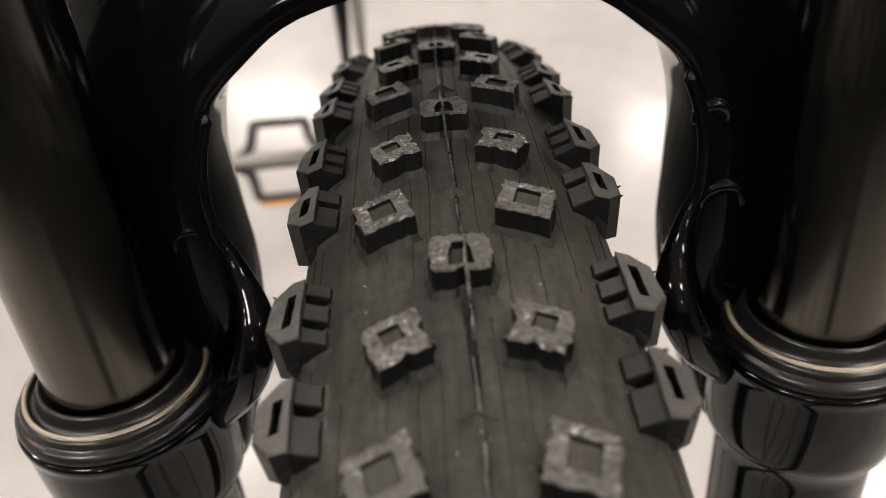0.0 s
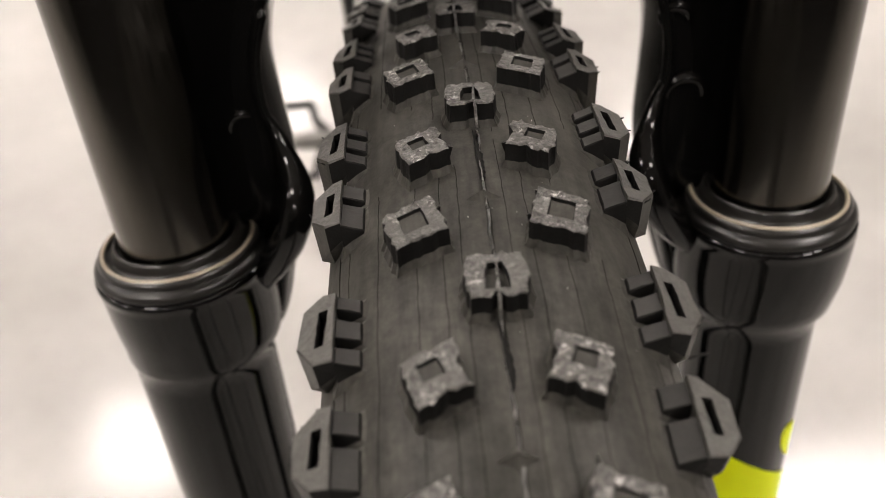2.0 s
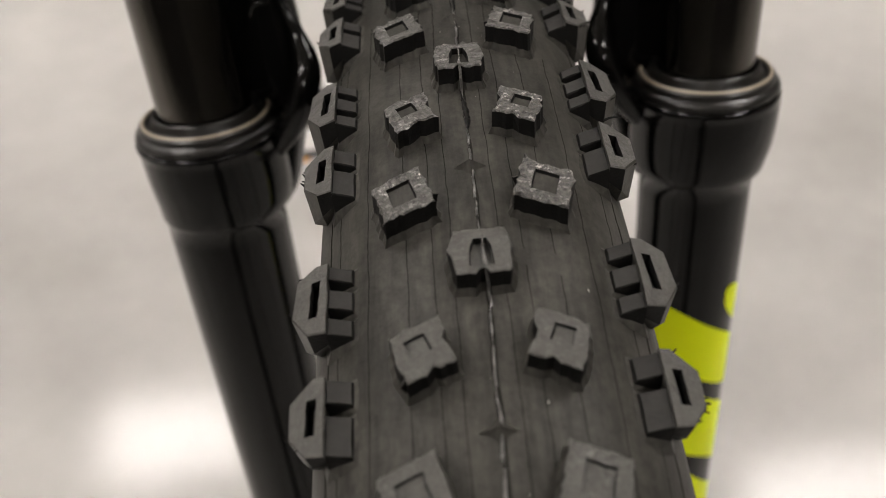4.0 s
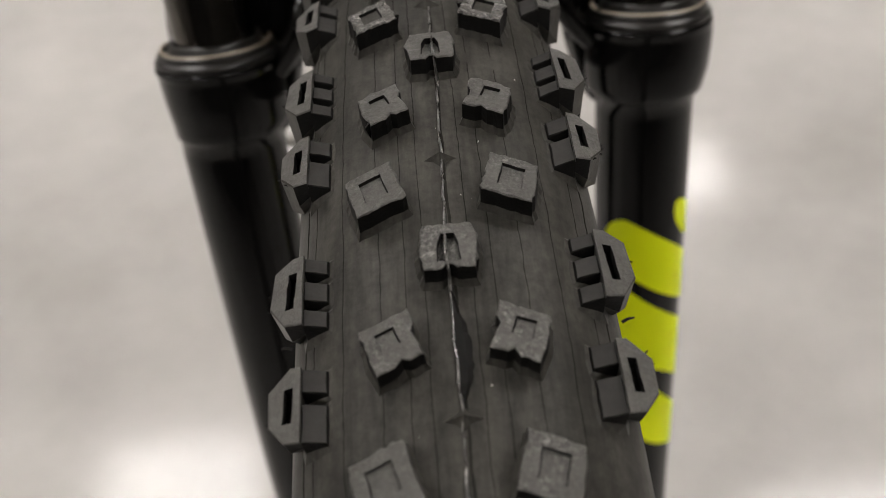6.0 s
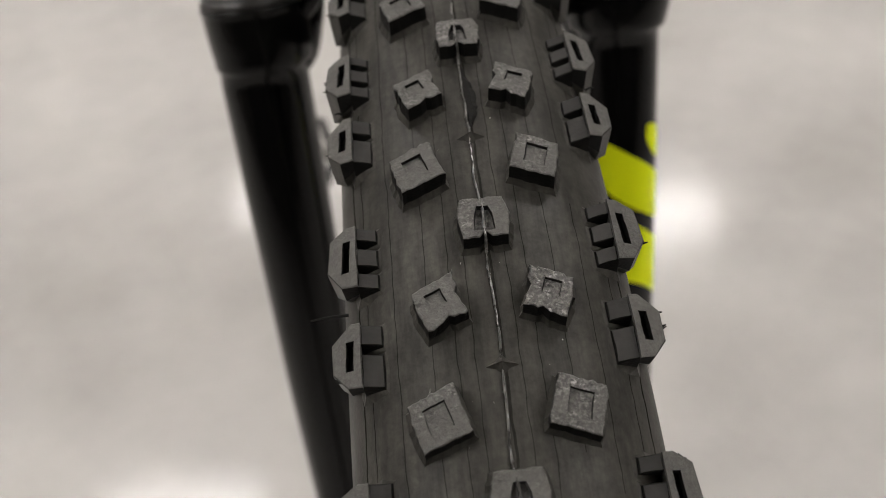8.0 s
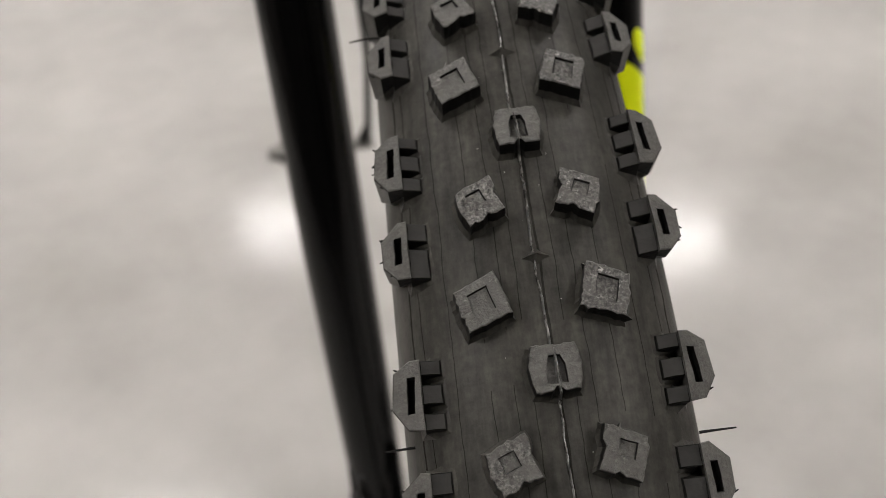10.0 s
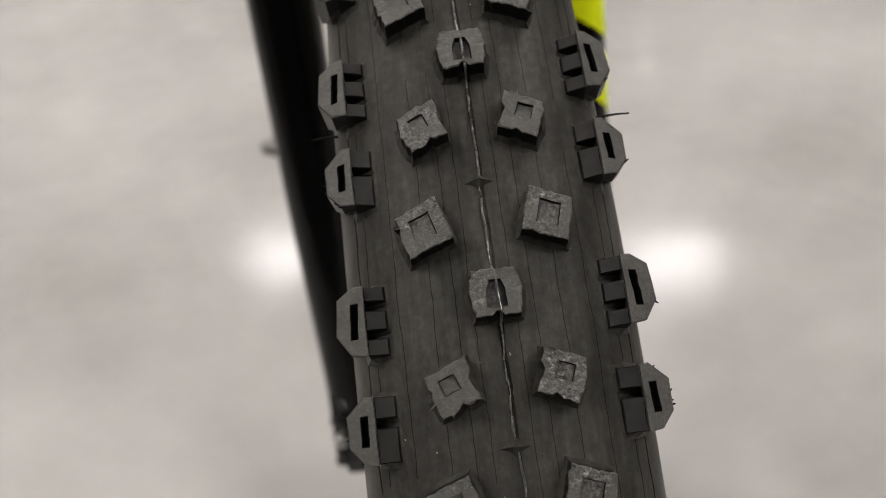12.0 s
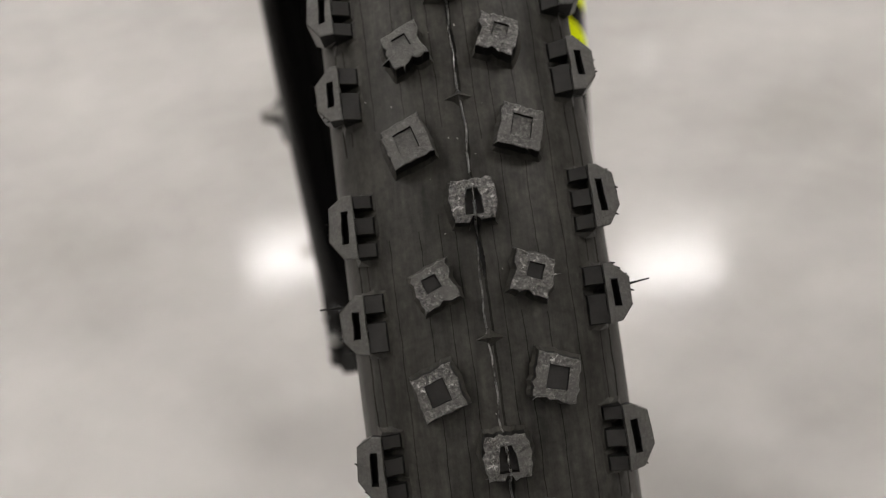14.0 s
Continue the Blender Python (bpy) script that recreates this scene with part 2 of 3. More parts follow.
def tube(bm, path, radius, sides=10, cap=True):
    """A round tube along a list of points; radius may be a list."""
    pts = [Vector(p) for p in path]
    rings = []
    for i, p in enumerate(pts):
        d = (pts[min(i + 1, len(pts) - 1)] - pts[max(i - 1, 0)]).normalized()
        side = d.cross(Vector((0.31, 0.57, 0.76))).normalized()
        up = side.cross(d)
        r = radius[i] if isinstance(radius, (list, tuple)) else radius
        rings.append([bm.verts.new(p + r * (math.cos(a) * side + math.sin(a) * up)) for a in (2 * math.pi * k / sides for k in range(sides))])
    for a, b in zip(rings, rings[1:]):
        for i in range(sides):
            bm.faces.new((a[i], a[(i + 1) % sides], b[(i + 1) % sides], b[i]))
    if cap:
        bm.faces.new(rings[0]), bm.faces.new(rings[-1])


# ---------------------------------------------------------------- the room
def room():
    bm = bmesh.new()
    box(bm, (-6.5, -7, -0.1), (6.5, 10, 0))
    tagged(part("floor", bm, FLOOR), "glossy pale grey polished shop floor with mottling", "floor", kind="structure")
    bm = bmesh.new()
    box(bm, (-6.5, -7, CEILING), (6.5, 10, CEILING + 0.1))
    tagged(part("ceiling", bm, CEIL), "plain off-white ceiling", "ceiling", kind="structure")
    for name, lo, hi in (("wall_north", (-6.6, 10, 0), (6.6, 10.15, CEILING)), ("wall_south", (-6.6, -7.15, 0), (6.6, -7, CEILING)),
                         ("wall_east", (6.5, -7, 0), (6.65, 10, CEILING)), ("wall_west", (-6.65, -7, 0), (-6.5, 10, CEILING))):
        bm = bmesh.new()
        box(bm, lo, hi)
        # the south wall's dark colour is made up to darken reflections in the fork
        dark = name == "wall_south"
        tagged(part(name, bm, DARK_REFLECTION if dark else WALL), "plain unseen wall, darkened for the fork's reflections" if dark else "plain mid grey painted wall", "wall", kind="structure")


def ceiling_light():
    root = new("ceiling_light")
    tagged(root, "rectangular white ceiling light panel, switched on, some added as fill", "ceiling light", "rows of ceiling lights")
    bm = bmesh.new()
    for lo, hi in (((-0.38, -0.27, -0.03), (0.38, -0.24, 0)), ((-0.38, 0.24, -0.03), (0.38, 0.27, 0)), ((-0.38, -0.24, -0.03), (-0.35, 0.24, 0)), ((0.35, -0.24, -0.03), (0.38, 0.24, 0))):
        box(bm, lo, hi)
    part("light_frame", bm, WALL, root)
    bm = bmesh.new()
    box(bm, (-0.35, -0.24, -0.02), (0.35, 0.24, -0.005))
    part("diffuser", bm, EMIT, root, "glowing white diffuser")
    return root


room()
LIGHTS = [(-1.23, 4.78), (1.67, 4.13), (-1.65, 2.08), (1.9, 1.42), (-1.9, -0.6), (2.0, -1.0)]
# three unseen panels added on the left to brighten the floor there
LIGHTS += [(-4.9, 4.9), (-5.0, 2.3), (-4.9, -0.4)]
_first = ceiling_light()
_first.matrix_basis = pose(*LIGHTS[0], CEILING)
for x, y in LIGHTS[1:]:
    # the two over the front of the bicycle are longer
    copy_thing(_first, pose(x, y, CEILING) @ Matrix.Diagonal((1.3 if 1 < y < 2.2 else 1.0, 1, 1, 1)))
# a small far panel, and two unseen ones added to light the tyre's front
for x, y, wide, deep in ((2.3, 7.2, 0.22, 0.28), (-1.5, -3.3, 0.55, 0.7), (1.7, -3.5, 0.55, 0.7)):
    copy_thing(_first, pose(x, y, CEILING) @ Matrix.Diagonal((wide, deep, 1, 1)))

# ---------------------------------------------------------------- the bicycle
RADIUS = 0.372
PERIODS = 51
PITCH = 2 * math.pi / PERIODS
NEAR = range(-4, 14)
bicycle = tagged(new("bicycle"), "black mountain bicycle with knobbly front tyre and suspension fork", "bicycle")
bicycle.matrix_basis = pose(0, 0, RADIUS)
PROFILE = [(0, 367.6), (6.5, 367.2), (13, 365.8), (17.8, 363.3), (21.8, 359.4), (25.3, 353.8), (27.1, 346.5), (26.9, 338.5), (24.8, 329.5), (20.2, 320.5), (15.2, 313), (12.6, 309), (11.4, 305)]
HALF = [(p[0] / 1000, p[1] / 1000) for p in spline(PROFILE, 4)]


def casing_r(x):
    return float(np.interp(abs(x), [p[0] for p in HALF[:25]], [p[1] for p in HALF[:25]]))


def tyre_mesh():
    bm = bmesh.new()
    section = [(-x, r) for x, r in reversed(HALF[1:])] + HALF
    inner = [(0.009, 0.306), (0.014, 0.325), (0.0, 0.362), (-0.014, 0.325), (-0.009, 0.306)]
    section = section + inner
    steps = 330
    rings = []
    for i in range(steps):
        a = 2 * math.pi * i / steps
        rings.append([bm.verts.new((x, -r * math.sin(a), r * math.cos(a))) for x, r in section])
    for i in range(steps):
        a, b = rings[i], rings[(i + 1) % steps]
        for k in range(len(section)):
            j = (k + 1) % len(section)
            bm.faces.new((a[k], a[j], b[j], b[k]))
    return bm


tyre = part("tyre", tyre_mesh(), CASING, bicycle, "black rubber off-road tyre casing with moulding seams", smooth=True)


def on_tyre(s, x, r):
    """s: metres round the tread from the period's start."""
    a = s / RADIUS
    return Vector((x, -r * math.sin(a), r * math.cos(a)))


def rough_outline(points, seg, amount, rng):
    """The outline in millimetres, cut into short bits with ragged edges, in metres."""
    out = []
    for i, p in enumerate(points):
        q = points[(i + 1) % len(points)]
        n = max(1, int(math.hypot(q[0] - p[0], q[1] - p[1]) / seg))
        for k in range(n):
            t = k / n
            j = amount if k else amount * 0.5
            out.append((((p[0] + (q[0] - p[0]) * t) + rng.uniform(-j, j)) / 1000, ((p[1] + (q[1] - p[1]) * t) + rng.uniform(-j, j)) / 1000))
    return out


def scaled(points, mm):
    """The outline moved outwards by about mm from its middle."""
    c = (sum(p[0] for p in points) / len(points), sum(p[1] for p in points) / len(points))
    out = []
    for p in points:
        d = math.hypot(p[0] - c[0], p[1] - c[1]) or 1
        k = 1 + mm / 1000 / d
        out.append((c[0] + (p[0] - c[0]) * k, c[1] + (p[1] - c[1]) * k))
    return out


def block(bm, outline, top_r, rng, hole=None, depth=0.8, flare=0.95, jag=None, seg=0.75, top=1, wall=0, flaps=5, floor=4, taper=False, hairs=0):
    """A rubber block on the casing: a ragged top, steep walls and a flared foot; hole: a pit in its top."""
    base = rough_outline(outline, seg, WEAR["jag"] if jag is None else jag, rng)
    pts = list(base)
    for _ in range(flaps):
        i = rng.randrange(len(pts))
        pts[i] = scaled(pts, rng.uniform(-0.35, 0.4))[i]
    # fine moulding hairs that stand out from the top edge
    for _ in range(hairs):
        i = rng.randrange(1, len(pts) - 1)
        tip = scaled(pts, rng.uniform(0.35, 1.2))[i]
        near = [tuple(p + (q - p) * 0.14 for p, q in zip(pts[i], pts[j])) for j in (i - 1, i + 1)]
        swing = rng.uniform(-0.0005, 0.0005)
        pts[i:i + 1] = [near[0], (tip[0] + swing, tip[1] - swing), near[1]]
        base[i:i + 1] = [tuple(p + (q - p) * 0.2 for p, q in zip(base[i], base[i - 1])), base[i], tuple(p + (q - p) * 0.2 for p, q in zip(base[i], base[i + 1]))]
    rim = [bm.verts.new(on_tyre(s, x, top_r(x) + rng.uniform(-1, 1) * (WEAR["lift"] if top == 1 else 0.00005))) for s, x in scaled(pts, -0.2)]
    levels = [rim]
    levels.append([bm.verts.new(on_tyre(s, x, top_r(x) - 0.00022)) for s, x in pts])
    mid = scaled(base, -0.5 if taper else 0.12)
    levels.append([bm.verts.new(on_tyre(s, x, casing_r(x) + (0.42 if taper else 0.27) * max(top_r(x) - casing_r(x), 0.001))) for s, x in mid])
    foot = scaled(base, flare)
    if taper:
        mid = [(s, max(-0.0262, min(0.0262, x))) for s, x in mid]
        foot = [(s, max(-0.0246, min(0.0246, x))) for s, x in foot]
    levels.append([bm.verts.new(on_tyre(s, x, casing_r(x) - 0.0002)) for s, x in foot])
    n = len(pts)
    for lev, (a, b) in enumerate(zip(levels, levels[1:])):
        for i in range(n):
            j = (i + 1) % n
            # walls carry painted shade; outer flanks take the paler rubber as if lit
            lit_flank = taper and abs(pts[i][0] - pts[j][0]) > 0.6 * abs(pts[i][1] - pts[j][1])
            bm.faces.new((a[i], a[j], b[j], b[i])).material_index = 2 if lev == 2 or lit_flank else top if lev == 0 and top == 1 else wall
    edges = [bm.edges.get((rim[i], rim[(i + 1) % n])) for i in range(n)]
    if hole:
        hp = rough_outline(hole, 1.2, 0.08, rng)
        up = [bm.verts.new(on_tyre(s, x, top_r(x))) for s, x in hp]
        dn = [bm.verts.new(on_tyre(s, x, top_r(x) - depth / 1000)) for s, x in scaled(hp, -0.15)]
        for i in range(len(up)):
            j = (i + 1) % len(up)
            # the pit's sides are darkened too, as shade in the colour
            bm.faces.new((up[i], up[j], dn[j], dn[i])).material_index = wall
            edges.append(bm.edges.get((up[i], up[j])))
        bm.faces.new(dn).material_index = floor
    made = bmesh.ops.triangle_fill(bm, use_beauty=True, use_dissolve=False, edges=edges)
    for f in made["geom"]:
        if isinstance(f, bmesh.types.BMFace):
            f.material_index = top


WEAR = {"jag": 0.17, "lift": 0.00012}


def crown_r(x):
    return 0.3720 - 0.0000075 * (x * 1000) ** 2 - 0.00000002 * abs(x * 1000) ** 3


def mirror(points, side, size=1.0):
    """The outline on one side of the tread, shrunk round its middle."""
    cs, cx = sum(p[0] for p in points) / len(points), sum(p[1] for p in points) / len(points)
    return [(cs + (s - cs) * size, side * (cx + (x - cx) * size)) for s, x in points]


CENTRE = [(0.0, -4.3), (0.0, 4.3), (1.5, 4.9), (3.4, 5.3), (5.4, 5.0), (7.7, 4.4), (7.8, 1.2), (7.0, 0.4), (7.0, -0.4), (7.8, -1.2), (7.7, -4.4), (5.4, -5.0), (3.4, -5.3), (1.5, -4.9)]
CENTRE_PIT = [(1.8, -1.1), (1.8, 1.1), (3.4, 1.8), (6.5, 2.0), (6.5, -2.0), (3.4, -1.8)]
INNER = [(16.1, 13.3), (14.8, 10.1), (13.3, 6.3), (15.7, 5.6), (17.0, 6.0), (18.2, 5.3), (20.7, 4.2), (21.5, 6.5), (21.2, 7.5), (22.3, 8.4), (23.4, 11.0), (19.9, 12.6)]
INNER_PIT = [(17.1, 11.2), (16.1, 8.5), (18.6, 7.5), (19.7, 10.2)]
OUTER = [(34.5, 15.5), (31.5, 7.8), (34.0, 7.0), (39.8, 5.3), (41.2, 9.3), (42.6, 13.4), (38.3, 14.7)]
OUTER_PIT = [(35.7, 13.0), (34.4, 9.5), (38.5, 8.3), (39.7, 11.9)]
LONG = [(-1.4, 22.2), (-1.5, 24.1), (0.3, 27.1), (6.8, 27.7), (10.5, 25.2), (11.0, 22.2)]
LONG_PIT = [(1.5, 23.3), (1.5, 24.7), (7.8, 25.1), (7.8, 23.7)]
SHORT = [(17.9, 22.2), (17.7, 23.9), (20.7, 27.3), (26.1, 27.2), (28.9, 24.8), (29.3, 22.2)]
SHORT_PIT = [(20.9, 23.4), (20.9, 24.8), (26.1, 25.0), (26.1, 23.6)]


def side_r(x):
    return 0.3660 - (abs(x) - 0.0212) * 0.45


def step_r(x):
    return 0.3646 - (0.0220 - abs(x)) * 0.36


def centre_knob(rng):
    bm = bmesh.new()
    block(bm, [(s, x * 0.83) for s, x in CENTRE], crown_r, rng, [(s, x * 0.86) for s, x in CENTRE_PIT], 1.1, flare=1.0, hairs=0)
    return bm


def inner_knob(rng, side):
    bm = bmesh.new()
    block(bm, mirror(INNER, side, 0.95), crown_r, rng, mirror(INNER_PIT, side), 0.6, hairs=rng.choice((0, 1, 2)))
    return bm


def outer_knob(rng, side):
    bm = bmesh.new()
    block(bm, mirror(OUTER, side, 0.93), crown_r, rng, mirror(OUTER_PIT, side), 0.6, hairs=rng.choice((0, 1, 2)))
    return bm


def edge_knob(rng, side, plate, pit, steps):
    bm = bmesh.new()
    # the slot's shade is in the dark colour of its floor and sides
    block(bm, mirror(plate, side), side_r, rng, mirror(pit, side), 2.2, flare=-1.9, jag=0.05, seg=2.6, flaps=0, floor=0, taper=True)
    for s0, s1 in steps:
        block(bm, mirror([(s0, 22.3), (s1, 22.3), (s1, 18.8), (s0, 18.8)], side), step_r, rng, flare=1.5, jag=0.06, top=3, flaps=0, seg=1.3)
    # short torn teeth of flash along the outer edge
    for _ in range(rng.choice((1, 2, 3, 4, 6))):
        i = rng.choice((1, 2, 2, 3))
        (s0, x0), (s1, x1) = plate[i], plate[i + 1]
        t = rng.random()
        x = x0 + (x1 - x0) * t
        base = on_tyre((s0 + (s1 - s0) * t) / 1000, side * x / 1000, side_r(x / 1000) - 0.0005)
        d = Vector((side * rng.uniform(0.5, 1), rng.uniform(-0.6, 0.6), rng.uniform(-0.1, 0.6))).normalized()
        tube(bm, [base - d * 0.0003, base + d * rng.uniform(0.0002, 0.0008)], [rng.uniform(0.00018, 0.0003), 0.0001], 5)
    return bm


def pip(rng):
    bm = bmesh.new()
    foot = [(26.9, 0), (28.1, -1.3), (28.9, -3.0), (29.5, -1.2), (30.7, 0), (29.5, 1.2), (28.9, 3.0), (28.1, 1.3)]
    ring = [bm.verts.new(on_tyre(s / 1000, (x + rng.uniform(-0.15, 0.15)) / 1000, casing_r(x / 1000) - 0.0002)) for s, x in foot]
    top = bm.verts.new(on_tyre(0.0287, 0, 0.3692))
    for i in range(8):
        bm.faces.new((ring[i], ring[(i + 1) % 8], top)).material_index = 2
    bm.faces.new(ring)
    return bm


LONG_STEPS, SHORT_STEPS = (((-1.3, 1.3), (3.0, 6.4), (8.0, 10.9)), ((18.0, 21.6), (23.3, 29.1)))
KINDS = [("centre_knob", lambda g: centre_knob(g))]
for _s in (-1, 1):
    KINDS += [("inner_knob", lambda g, s=_s: inner_knob(g, s)), ("outer_knob", lambda g, s=_s: outer_knob(g, s)),
              ("long_edge_knob", lambda g, s=_s: edge_knob(g, s, LONG, LONG_PIT, LONG_STEPS)),
              ("short_edge_knob", lambda g, s=_s: edge_knob(g, s, SHORT, SHORT_PIT, SHORT_STEPS))]
KINDS += [("tread_pip", lambda g: pip(g))]


def period_pose(k):
    return Matrix.Rotation(radians(12.0) + (k - 5) * PITCH, 4, "X")


def tread():
    rng = random.Random(7)
    for name, make in KINDS:
        for k in NEAR:
            WEAR["jag"], WEAR["lift"] = (0.25, 0.00028) if k < 3 else (0.22, 0.0002) if k > 8 else (0.15, 0.00012)
            crown = PLATE if "edge" in name else TORN if k < 3 else CHAFED if k > 8 else TOP
            # pit floors darker than the tops for k < 3 and k > 8: painted shade
            ob = part(name, make(rng), [SHADED_KNOB, crown, SKIRT, SHADED_STEP, SKIRT if k < 3 else SHADED_STEP if k > 8 else TOP], tyre)
            ob.matrix_basis = period_pose(k)
    bm = bmesh.new()
    for name, make in KINDS:
        src = make(rng)
        me = bpy.data.meshes.new("far")
        src.to_mesh(me)
        src.free()
        for k in range(NEAR.stop, NEAR.start + PERIODS):
            mark = len(bm.verts)
            bm.from_mesh(me)
            bm.verts.ensure_lookup_table()
            m = period_pose(k)
            for v in bm.verts[mark:]:
                v.co = m @ v.co
        bpy.data.meshes.remove(me)
    tagged(part("far_tread", bm, [SHADED_KNOB, TOP, SKIRT, SHADED_STEP, TOP], tyre), kind="stuff")


def vent_hairs():
    """Long moulding hairs that stick out of the shoulder."""
    for k, s, x0, x1, rise in ((5, 14.4, -24.5, -31.0, -0.6), (7, 16.0, 23.5, 29.8, 0.2), (7, 13.2, -24.5, -29.5, -0.3), (9, 22.2, 26.5, 31.2, 0.9), (9, 19.6, -26.5, -31.0, 0.1), (2, 12.5, 24.5, 27.5, 0.5), (4, 13.5, 24.5, 26.4, 0.8), (4, 13.0, -24.5, -26.0, 0.3)):
        bm = bmesh.new()
        pts = [on_tyre((s - rise * t * 0.7) / 1000, (x0 + (x1 - x0) * t) / 1000, 0.3615 + 0.0004 * math.sin(3 * t)) for t in (0, 0.3, 0.6, 1.0)]
        tube(bm, pts, [0.00028, 0.00024, 0.0002, 0.00015], 6)
        ob = part("vent_hair", bm, SHADED_KNOB, tyre, "thin black rubber moulding hair")
        ob.matrix_basis = period_pose(k)


def flash_flap():
    """Raised strips beside the mould line in place of cracks, dark for their shade."""
    for k, s0, s1, wide in ((4, 8.0, 27.0, 2.0), (2, 8.5, 20.0, 0.9), (8, 9.0, 24.0, 0.7), (9, 8.5, 18.0, 0.8), (1, 9.0, 26.0, 1.0)):
        bm = bmesh.new()
        rng = random.Random(k)
        rows = []
        for i in range(24):
            t = i / 23
            w = wide * math.sin(math.pi * t ** 1.3) * rng.uniform(0.8, 1.1) + 0.05
            s = (s0 + (s1 - s0) * t) / 1000
            x = -0.0002 + 0.0005 * t + rng.uniform(-0.00008, 0.00008)
            rows.append([bm.verts.new(on_tyre(s, x + dx * w / 1000, casing_r(0) + dz)) for dx, dz in ((-0.15, -0.0002), (-0.1, 0.0005), (0.55, 0.00055), (1.0, 0.00015), (0.9, -0.0003))])
        for a, b in zip(rows, rows[1:]):
            for q in range(4):
                bm.faces.new((a[q], a[q + 1], b[q + 1], b[q]))
        ob = part("flash_flap", bm, SHADED_KNOB, tyre, "dark raised strip in place of a crack beside the mould line")
        ob.matrix_basis = period_pose(k)


def mould_line():
    rng = random.Random(3)
    bm = bmesh.new()
    steps = 1650
    rows, x, h = [], 0.0, 0.0006
    for i in range(steps):
        a = 2 * math.pi * i / steps
        x = 0.95 * x + rng.uniform(-1, 1) * 0.00019
        h = 0.86 * h + 0.14 * rng.uniform(-0.0004, 0.0016)
        k = (i / steps * PERIODS) % 1
        r = casing_r(0) if k > 8.0 / 45.8 else 0.3716
        rows.append([bm.verts.new((x + dx, -rr * math.sin(a), rr * math.cos(a))) for dx, rr in ((-0.00024, r - 0.0003), (-0.00007, r + h), (0.00010, r + 0.9 * h), (0.00026, r - 0.0003))])
    for i in range(steps):
        a, b = rows[i], rows[(i + 1) % steps]
        for j in (0, 1, 2):
            bm.faces.new((a[j], a[j + 1], b[j + 1], b[j]))
    ob = part("mould_line", bm, FLASH, tyre, "thin ragged rubber flash line round the middle of the tread")
    ob.matrix_basis = period_pose(0)


def crumbs():
    """Pale specks of rubber dust that lie about on the tread."""
    rng = random.Random(21)
    bm = bmesh.new()
    for _ in range(150):
        k, s, x = rng.choice(NEAR), rng.uniform(0, 45.8) / 1000, rng.gauss(0, 0.009)
        if abs(x) > 0.020:
            continue
        m = period_pose(k)
        size = rng.choice((0.00009, 0.00012, 0.00015, 0.00022))
        c = on_tyre(s, x, casing_r(x) + size * 0.6)
        pts = [bm.verts.new(m @ (c + Vector([rng.uniform(-1, 1) * size * f for f in (1, 1.8, 1)]))) for _ in range(4)]
        for tri in ((0, 1, 2), (0, 2, 3), (0, 3, 1), (1, 3, 2)):
            bm.faces.new([pts[i] for i in tri])
    tagged(part("rubber_crumbs", bm, CRUMB, tyre, "pale specks of rubber dust"), kind="stuff")


# rim, hub and spokes
def wheel_inside():
    bm = bmesh.new()
    sec = [(-0.0115, 0.314), (-0.0125, 0.300), (-0.006, 0.290), (0.006, 0.290), (0.0125, 0.300), (0.0115, 0.314), (0.008, 0.306), (-0.008, 0.306)]
    steps = 120
    rings = [[bm.verts.new((x, r * math.sin(2 * math.pi * i / steps), r * math.cos(2 * math.pi * i / steps))) for x, r in sec] for i in range(steps)]
    for i in range(steps):
        a, b = rings[i], rings[(i + 1) % steps]
        for k in range(len(sec)):
            j = (k + 1) % len(sec)
            bm.faces.new((a[k], a[j], b[j], b[k]))
    part("rim", bm, DARK, bicycle, "black alloy wheel rim", smooth=True)
    bm = bmesh.new()
    lathe(bm, pose(0, 0, 0, 0, 90, 0), [(0.009, -0.05), (0.009, -0.034), (0.026, -0.032), (0.026, -0.028), (0.014, -0.024), (0.014, 0.024), (0.026, 0.028), (0.026, 0.032), (0.009, 0.034), (0.009, 0.05)], 32)
    part("hub", bm, DARK, bicycle, "black wheel hub", smooth=False)
    for i in range(32):
        a = 2 * math.pi * i / 32
        side = 1 if i % 2 else -1
        b = a + (0.9 if (i // 2) % 2 else -0.9)
        bm = bmesh.new()
        tube(bm, [(side * 0.03, 0.024 * math.sin(b), 0.024 * math.cos(b)), (side * 0.004, 0.292 * math.sin(a), 0.292 * math.cos(a))], 0.001, 6)
        part("spoke", bm, DARK, bicycle)


# fork: leg axes, z along the legs, -y to the front
LEG_X, LEG_OFF, MID = 0.0705, 0.00842, 0.00077
_rot = Matrix.Rotation(radians(-33.0), 4, "X")
FORK = _rot @ Matrix.Translation((MID, LEG_OFF, 0)) @ Matrix.Rotation(radians(13.099), 4, "X")


def leg_pose(side):
    return Matrix.Translation((side * LEG_X, 0, 0))


